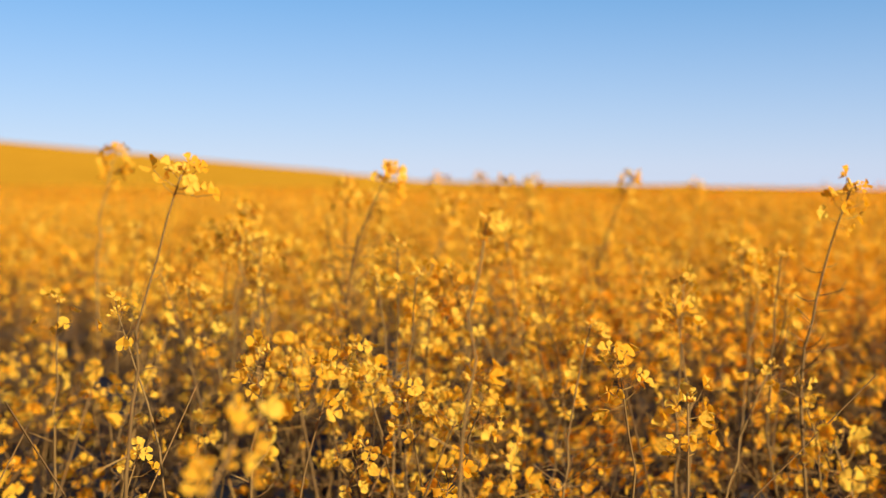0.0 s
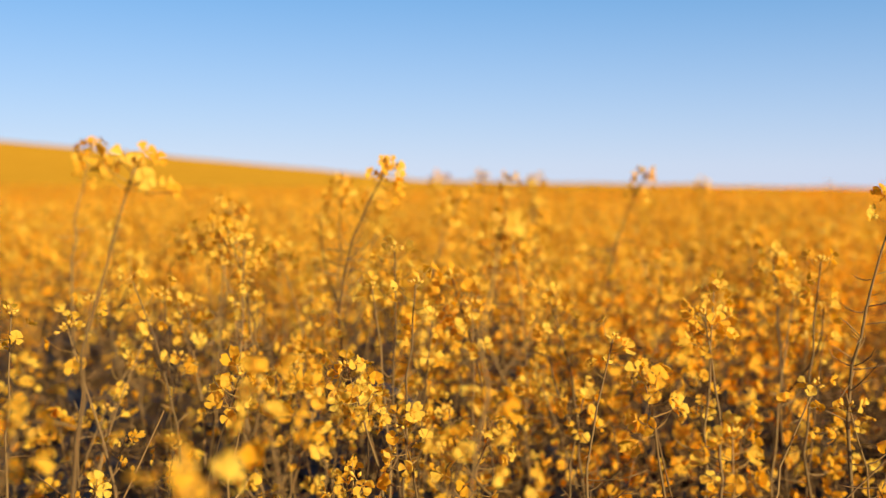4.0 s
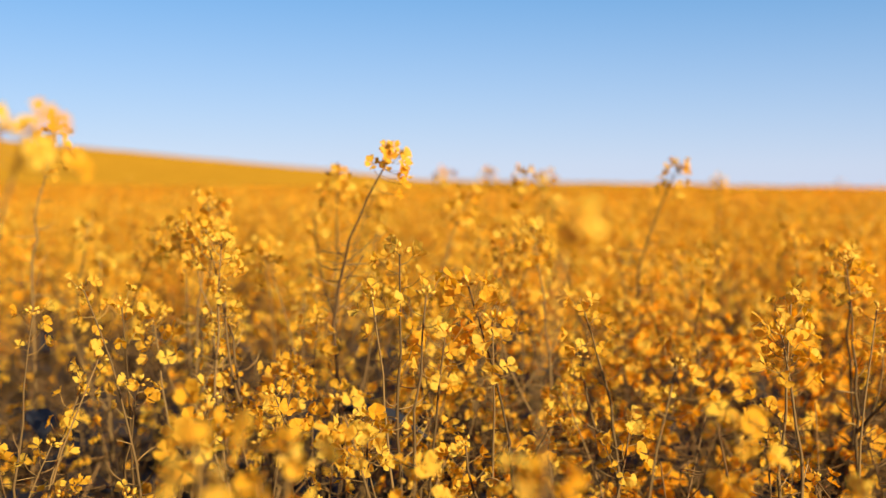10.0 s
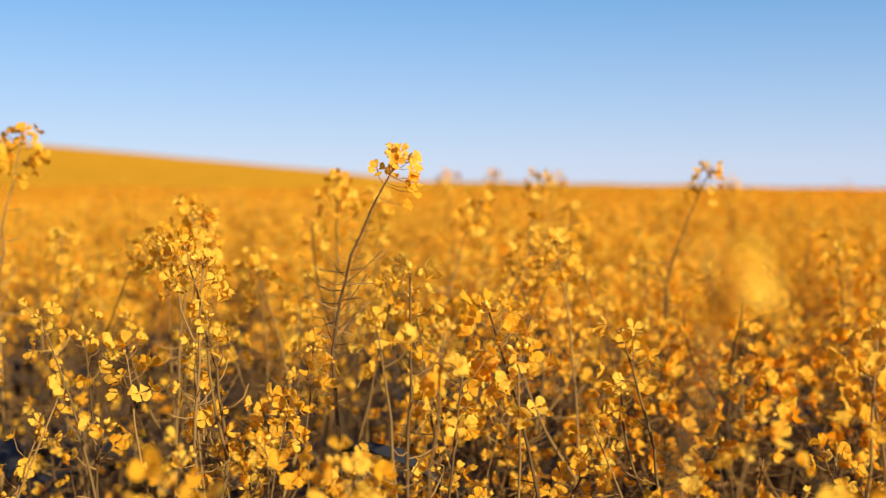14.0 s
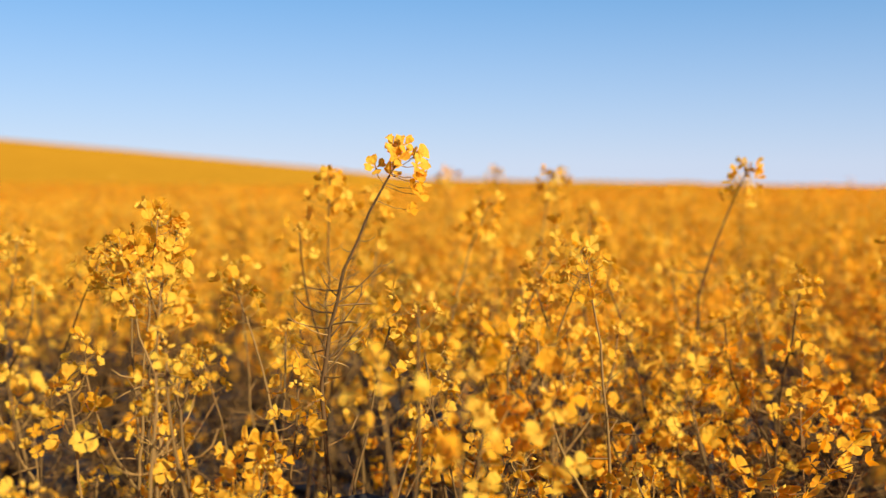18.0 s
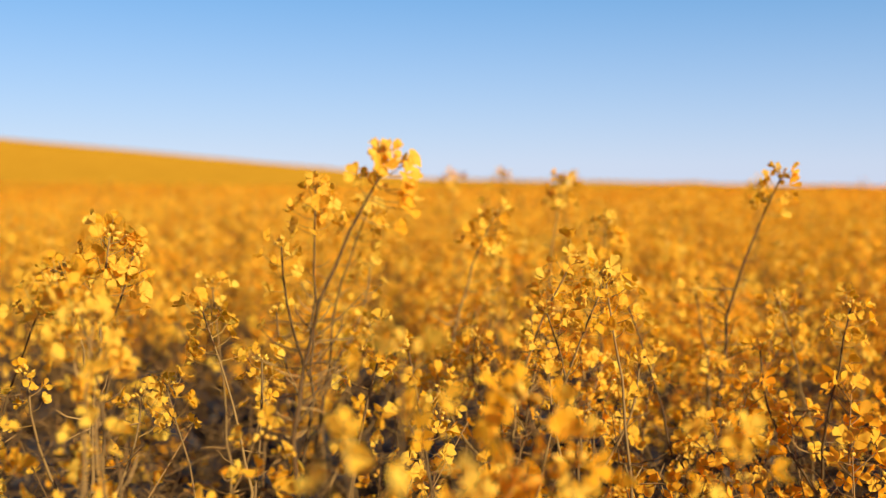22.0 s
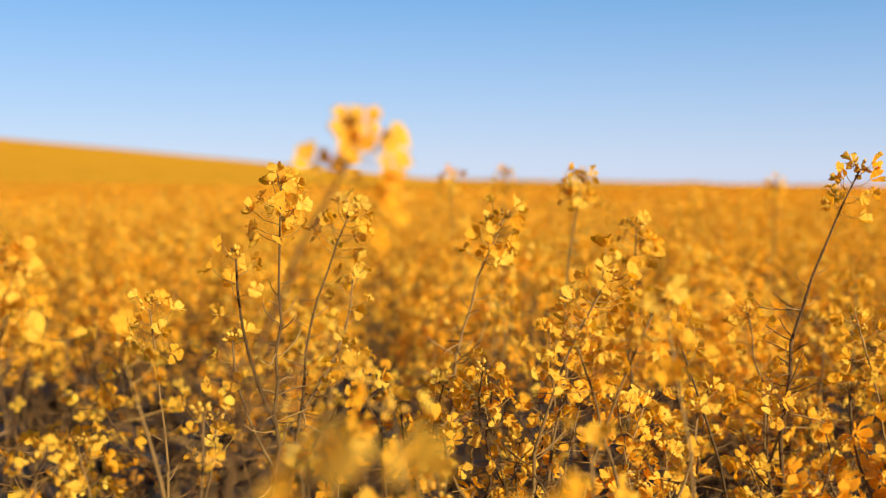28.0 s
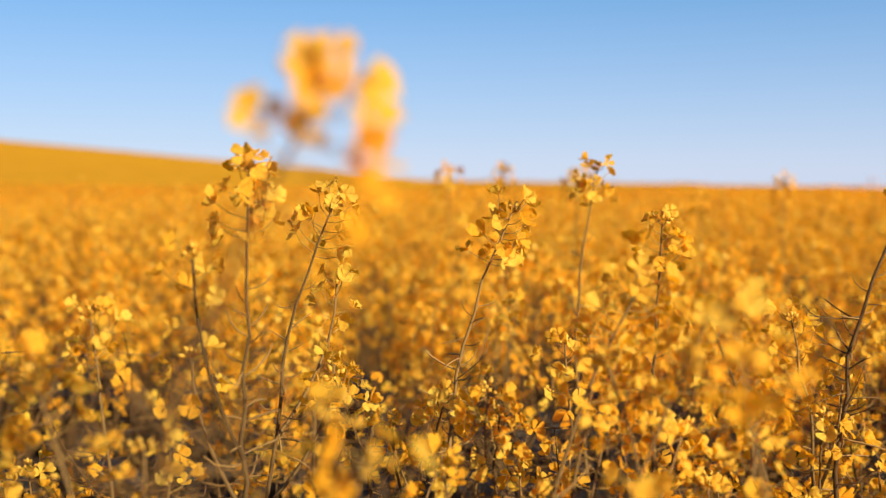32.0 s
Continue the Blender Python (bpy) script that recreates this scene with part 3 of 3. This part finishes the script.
def rapeseed_plant(tip, lean, flowers, pods, branches, size, seed, label, spots=(), girth=1.0, reach=0.12, twigs=0, sway=0.03):
    """A plant whose main flower head stands at tip, its stem rising from the ground and leaning at the top."""
    r = np.random.default_rng(seed)
    tip = np.array(tip, float)
    base = np.array([tip[0] - lean[0] * reach * 0.8 + r.uniform(-sway, sway), tip[1] - lean[1] * reach * 0.8 + r.uniform(-sway, sway), 0.0])
    base[2] = float(terrain(base[0], base[1]))
    plant = new("rapeseed_plant")
    plant.location = base
    tagged(plant, label, "rapeseed plant", "rapeseed plants beside the camera path")
    top = tip - base
    way = np.array([lean[0], lean[1], 1.0])
    way /= np.linalg.norm(way)
    knee = np.array([top[0] - lean[0] * reach * 0.8, top[1] - lean[1] * reach * 0.8, top[2] - reach * 1.5])
    line = bezier((0, 0, -0.02), (0, 0, knee[2] * 0.4), knee - (*r.uniform(-sway, sway, 2), 0.2), knee, 7)[:-1] + bezier(knee, knee + (0, 0, reach * 0.5), top - way * reach * 0.6, top, 9)
    line = [tuple(np.array(p) + (r.normal(0, 0.0014, 3) * (1, 1, 0) if 0 < i < 13 else 0)) for i, p in enumerate(line)]
    v, t = tube_arrays(line, np.interp(np.arange(15), [0, 6, 14], [0.0026, 0.0015, 0.0006]) * (0.3 + 0.7 * size) * girth, 6)
    part("stem", mesh_of("stem", v, t, [stem_mat if girth == 1.0 else old_stem_mat]), plant)
    flower_head(plant, top, way, flowers + (4 if flowers > 6 else 0), size, r, spots)
    pods = int(pods * 1.6) + 2
    for k in range(pods):
        low = (k + r.uniform(0, 0.9)) / max(pods, 1)
        s = (0.82 if girth == 1.0 else 0.80) - 0.46 * low ** 0.85
        at, d = along(line, s)
        a = k * 2.4 + r.uniform(-0.4, 0.4)
        length = (r.uniform(0.010, 0.018) + min(1.0, 2.2 * low) * r.uniform(0.004, 0.020)) * size
        out = np.array([math.cos(a), math.sin(a), r.uniform(-0.35, 0.6) + 0.5 * max(0, 0.5 - low)])
        m = Matrix.Translation(at) @ (Vector(out).to_track_quat("X", "Z").to_matrix() * length).to_4x4()
        part("pod", PODS[int(r.integers(0, len(PODS)))], plant, "", m)
    for k in range(branches):
        at, d = along(line, r.uniform(0.40, 0.52))
        a = r.uniform(0, math.tau)
        away, up = r.uniform(0.02, 0.07), r.uniform(0.07, 0.15)
        end = at + (math.cos(a) * away, math.sin(a) * away, up)
        end[2] = max(at[2] + 0.05, min(end[2], top[2] - 0.04))
        bl = bezier(at, at + (math.cos(a) * away * 0.5, math.sin(a) * away * 0.5, up * 0.25), end - (0, 0, up * 0.4), end, 7)
        v, t = tube_arrays(bl, np.linspace(0.0015, 0.0008, 7), 5)
        part("branch", mesh_of("branch", v, t, [stem_mat]), plant)
        flower_head(plant, end, np.array(end) - np.array(bl[-2]), int(r.integers(5, 10)), size * r.uniform(0.85, 1.0), r)
    for k in range(twigs):
        at, d = along(line, r.uniform(0.42, 0.72))
        a, length = r.uniform(0, math.tau), r.uniform(0.014, 0.036)
        end = at + (math.cos(a) * length, math.sin(a) * length, length * r.uniform(-0.2, 1.2))
        bl = bezier(at, at + (end - at) * 0.33 - (0, 0, length * 0.08), at + (end - at) * 0.67 - (0, 0, length * 0.05), end, 6)
        v, t = tube_arrays(bl, np.linspace(0.0006, 0.0003, 6), 4)
        twig = part("twig", mesh_of("twig", v, t, [stem_mat if k % 2 else old_stem_mat]), plant, "bare brown twig")
        for j in range(3):
            at, d = along(bl, r.uniform(0.3, 1.0))
            m = Matrix.Translation(at) @ (Vector((math.cos(a) + r.uniform(-0.8, 0.8), math.sin(a) + r.uniform(-0.8, 0.8), r.uniform(0, 0.9))).to_track_quat("X", "Z").to_matrix() * r.uniform(0.008, 0.018)).to_4x4()
            part("pod", PODS[int(r.integers(0, len(PODS)))], twig, "", m)
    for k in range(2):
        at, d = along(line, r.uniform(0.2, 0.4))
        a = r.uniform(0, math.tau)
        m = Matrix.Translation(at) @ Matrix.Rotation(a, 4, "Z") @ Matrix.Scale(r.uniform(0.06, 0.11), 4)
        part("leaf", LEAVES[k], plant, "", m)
    return plant


TALL = "tall rapeseed plant with sparse golden flowers above its neighbours"
LEANING = "tall rapeseed plant leaning over, golden flowers above bare pods"
CROWD = "rapeseed plant with golden flowers crowded among its neighbours"
LOW = "short rapeseed plant with bright yellow flowers low in the crop"
# The leaning head nearest the skyline: its flowers hang mostly on one side.
DROOPING = (
    (-0.0075, 0.003, 0.0035), (-0.004, -0.006, -0.0035), (0.0106, 0.003, -0.001), (0.0090, -0.004, -0.008), (0.0075, -0.007, -0.015),
    (0.0105, 0.006, -0.018), (0.0062, -0.003, -0.022), (0.0088, 0.002, -0.026), (-0.007, 0.004, -0.011), (-0.017, 0.0, -0.009), (0.004, 0.004, -0.036),
    (-0.006, -0.003, 0.006), (0.001, -0.005, 0.005),
)
# A head near the end of its bloom, with three flowers left.
SPENT = ((0.007, -0.003, -0.006), (-0.004, 0.003, -0.015), (0.020, 0.002, -0.018))
# A broad, flat head close to the camera.
BROAD = ((-0.017, 0.0, 0.004), (-0.01, -0.006, -0.003), (-0.007, 0.005, 0.006), (0.003, 0.006, 0.007), (0.006, -0.005, -0.006), (0.011, 0.0, 0.004), (0.014, 0.004, -0.007), (0.019, -0.003, -0.012))
seeds = iter(range(100, 900))


def stand(x, y, z, label=CROWD, lean=None, flowers=8, pods=7, branches=1, size=1.0, spots=(), girth=1.0, reach=0.12, twigs=0):
    """One plant whose head is centred at x, y, z."""
    seed = next(seeds)
    if lean is None:
        chance = random.Random(seed)
        lean, reach = (chance.uniform(-0.45, 0.5), chance.uniform(-0.4, 0.4)), chance.uniform(0.09, 0.17)
    return rapeseed_plant((x, y, z + 0.002), lean, flowers, pods, branches, size, seed, label, spots, girth, reach, twigs, {LEANING: 0.03, TALL: 0.07}.get(label, 0.13))


stand(-0.030, 1.205, 1.366, LEANING, (0.62, 0.0), 1, 15, 0, 0.93, DROOPING, 1.1, 0.10, 9)
stand(-0.1265, 0.629, 1.354, LEANING, (0.35, 0.0), 0, 5, 0, 0.85, BROAD)
stand(-0.112, 1.555, 1.350, TALL, (0.05, 0.0), 15, 14, 2, 1.1)
stand(-0.300, 1.440, 1.278, CROWD)
stand(-0.057, 0.445, 1.248, CROWD, None, 8, 4, 0, 0.9)
stand(-0.153, 0.543, 1.242, CROWD, None, 6, 4, 0, 0.85)
stand(0.050, 0.562, 1.328, TALL, (0.15, 0.0), 0, 2, 0, 0.85, ((0.003, -0.002, -0.001), (-0.004, 0.002, -0.005)))
stand(-0.054, 0.566, 1.253, CROWD, None, 8, 4, 0, 0.9)
stand(0.241, 0.580, 1.208, CROWD, None, 8, 4, 0, 0.9)
stand(0.063, 0.592, 1.196, LOW, None, 8, 4, 0, 0.9)
stand(0.044, 0.613, 1.234, CROWD, None, 8, 4, 0, 0.9)
stand(-0.043, 0.675, 1.228, CROWD, None, 8, 4, 0, 0.9)
stand(0.189, 0.700, 1.203, LOW, None, 9, 6, 0)
stand(-0.192, 0.718, 1.261, CROWD, None, 6, 6, 0, 0.85)
stand(0.151, 0.752, 1.224, CROWD, None, 9, 6, 0)
stand(0.054, 0.783, 1.181, LOW, None, 9, 6, 0)
stand(-0.193, 0.764, 1.154, LOW, None, 6, 6, 0, 0.85)
stand(-0.002, 0.813, 1.184, LOW, None, 9, 6, 0)
stand(-0.108, 0.813, 1.218, CROWD, None, 9, 6, 0)
stand(-0.033, 0.818, 1.146, LOW, None, 9, 6, 0)
stand(0.149, 0.875, 1.234, TALL, (0.25, 0.1), 4, 10, 0, 0.85, SPENT, twigs=6)
stand(-0.045, 0.878, 1.212, CROWD, None, 9, 6, 0)
stand(-0.290, 0.879, 1.252, CROWD, None, 6, 6, 0, 0.9)
stand(0.325, 0.881, 1.181, LOW, None, 6, 6, 0, 0.9)
stand(0.302, 0.889, 1.197, LOW, None, 6, 6, 0, 0.9)
stand(-0.129, 0.923, 1.206, CROWD, None, 6, 6, 0, 0.85)
stand(0.373, 0.906, 1.346, LEANING, (0.40, 0.0), 7, 12, 0, 0.95, twigs=5)
stand(0.004, 0.939, 1.268, CROWD, (0.1, 0.0), 4, 3, 0, 0.9)
stand(-0.228, 0.941, 1.139, LOW, None, 6, 6, 0, 0.9)
stand(-0.189, 0.944, 1.136, LOW, None, 6, 6, 0, 0.9)
stand(-0.034, 0.951, 1.181, LOW, None, 9, 6, 0)
stand(0.237, 0.963, 1.240, CROWD, None, 9, 6, 0)
stand(-0.034, 0.999, 1.258, CROWD, (-0.15, 0.0), 4, 3, 0, 0.9)
stand(-0.017, 1.045, 1.288, TALL, (0.0, 0.0), 6, 16, 0, 1.1)
stand(0.250, 0.985, 1.258, TALL, (0.05, 0.0), 8, 12, 0, 1.0)
stand(0.145, 1.004, 1.166, LOW)
stand(0.346, 1.007, 1.281, CROWD, None, 6, 6, 0, 0.9)
stand(-0.103, 1.008, 1.190, LOW)
stand(-0.048, 1.017, 1.171, LOW)
stand(-0.253, 1.059, 1.260, CROWD, None, 6, 6, 0, 0.9)
stand(-0.208, 1.041, 1.193, LOW, None, 6, 6, 0, 0.9)
stand(-0.226, 1.062, 1.247, CROWD, None, 6, 6, 0, 0.9)
stand(-0.286, 1.044, 1.243, CROWD, None, 6, 6, 0, 0.9)
stand(-0.275, 1.046, 1.146, LOW, None, 6, 6, 0, 0.9)
stand(0.052, 1.070, 1.235, CROWD, None, 10, 7, 1, 1.15)
stand(-0.245, 1.064, 1.207, LOW, None, 6, 6, 0, 0.9)
stand(0.034, 1.079, 1.261, CROWD, None, 10, 7, 1, 1.15)
stand(0.016, 1.056, 1.225, CROWD, None, 10, 7, 1, 1.15)
stand(0.260, 1.074, 1.167, LOW)
stand(0.123, 1.089, 1.243, CROWD)
stand(-0.267, 1.083, 1.176, LOW, None, 6, 6, 0, 0.9)
stand(0.349, 1.086, 1.242, CROWD, None, 6, 6, 0, 0.9)
stand(0.020, 1.098, 1.128, LOW)
stand(0.101, 1.102, 1.151, LOW)
stand(-0.226, 1.151, 1.222, CROWD)
stand(-0.073, 1.112, 1.126, LOW)
stand(-0.165, 1.130, 1.290, CROWD)
stand(0.004, 1.131, 1.146, LOW)
stand(-0.109, 1.143, 1.179, LOW)
stand(0.350, 1.152, 1.273, CROWD)
stand(-0.168, 1.152, 1.167, LOW)
stand(-0.125, 1.163, 1.181, LOW)
stand(-0.187, 1.173, 1.293, CROWD)
stand(-0.096, 1.194, 1.218, CROWD)
stand(-0.021, 1.201, 1.230, CROWD, None, 6, 6, 0, 0.9)
stand(0.120, 1.202, 1.157, LOW)
stand(-0.210, 1.208, 1.299, TALL)
stand(0.370, 1.212, 1.275, CROWD)
stand(0.052, 1.241, 1.161, LOW)
stand(-0.022, 1.265, 1.254, CROWD, None, 6, 5, 0, 1.15)
stand(0.026, 1.270, 1.175, LOW)
stand(-0.037, 1.297, 1.262, CROWD, None, 6, 5, 0, 1.15)
stand(-0.216, 1.319, 1.320, TALL, (0.15, 0.0), 12, 8, 0, 1.05)
stand(0.105, 1.330, 1.289, CROWD)
stand(-0.208, 1.342, 1.306, TALL)
stand(-0.255, 1.348, 1.294, CROWD)
stand(-0.170, 1.379, 1.262, CROWD)
stand(-0.005, 1.367, 1.191, LOW)
stand(0.227, 1.401, 1.149, LOW)
stand(0.118, 1.426, 1.280, CROWD)
stand(-0.207, 1.417, 1.204, LOW)
stand(0.302, 1.428, 1.260, CROWD)
stand(-0.416, 1.454, 1.394, TALL, (0.30, 0.0), 11, 8, 0, 1.2)
stand(0.078, 1.457, 1.255, CROWD)
stand(0.113, 1.526, 1.210, CROWD)
stand(0.136, 1.546, 1.202, LOW)
stand(0.121, 1.537, 1.154, LOW)
stand(-0.200, 1.543, 1.266, CROWD)
stand(0.086, 1.539, 1.242, CROWD)
stand(0.103, 1.500, 1.292, LEANING, (0.55, 0.0), 13, 14, 0, 1.05, twigs=4)
stand(0.152, 1.543, 1.259, CROWD)
stand(0.091, 1.544, 1.201, LOW)
stand(0.150, 1.545, 1.169, LOW)
stand(-0.072, 1.545, 1.155, LOW)
stand(-0.412, 1.549, 1.289, CROWD)
stand(0.026, 1.567, 1.221, CROWD)
stand(0.183, 1.564, 1.207, LOW)
stand(0.033, 1.587, 1.201, LOW)
stand(0.316, 1.644, 1.361, LEANING, (0.50, 0.0), 10, 18, 0, 1.0, (), 1.1, 0.14, 7)
stand(0.452, 1.597, 1.276, CROWD)
stand(0.308, 1.619, 1.246, CROWD)
stand(-0.070, 1.619, 1.218, CROWD)
stand(-0.001, 1.626, 1.201, LOW)
stand(0.233, 1.629, 1.133, LOW)
stand(0.246, 1.631, 1.191, LOW)
stand(0.082, 1.667, 1.234, CROWD)
stand(0.047, 1.696, 1.322, LEANING, (0.45, 0.0), 14, 18, 0, 1.1, twigs=5)
stand(-0.075, 1.672, 1.330, TALL, (0.45, 0.0), 14, 14, 2, 1.05)
stand(0.255, 1.724, 1.243, CROWD)
stand(-0.310, 1.731, 1.130, LOW)
stand(0.171, 1.781, 1.312, TALL, (0.05, 0.0), 12, 12, 0, 1.1)
stand(0.142, 1.934, 1.356, TALL, (0.20, 0.0), 12, 8, 0, 1.0)
stand(-0.163, 2.021, 1.173, LOW)
# Far heads that break the skyline.
stand(0.153, 3.600, 1.381, TALL, (0.05, 0.0), 13, 0, 0, 1.7)
stand(0.020, 3.400, 1.378, TALL, (0.05, 0.0), 13, 0, 0, 1.7)
stand(0.300, 3.300, 1.368, TALL, (0.05, 0.0), 13, 0, 0, 1.7)
stand(0.950, 3.900, 1.358, TALL, (0.05, 0.0), 13, 0, 0, 1.7)

# Shorter plants between them.
r3 = np.random.default_rng(33)
for k in range(44):
    py = r3.uniform(0.5, 2.5)
    px = r3.uniform(-1, 1) * (0.34 * py + 0.08)
    if in_gap(px, py)[0] or (py < 1.25 and (px < 0 or k % 2)):
        continue
    top = np.interp(py, [0.5, 1.2, 1.8, 2.5], [1.14, 1.17, 1.24, 1.29])
    if 1.15 < py < 1.52 and -0.1 < px < 0.3:
        top = min(top, 1.195)
    rapeseed_plant((px, py, top - r3.uniform(0.01, 0.11)), r3.uniform(-0.25, 0.25, 2), int(r3.integers(8, 13)), 4, 2, 1.0, 500 + k, LOW if py < 1.5 else CROWD, sway=0.13)
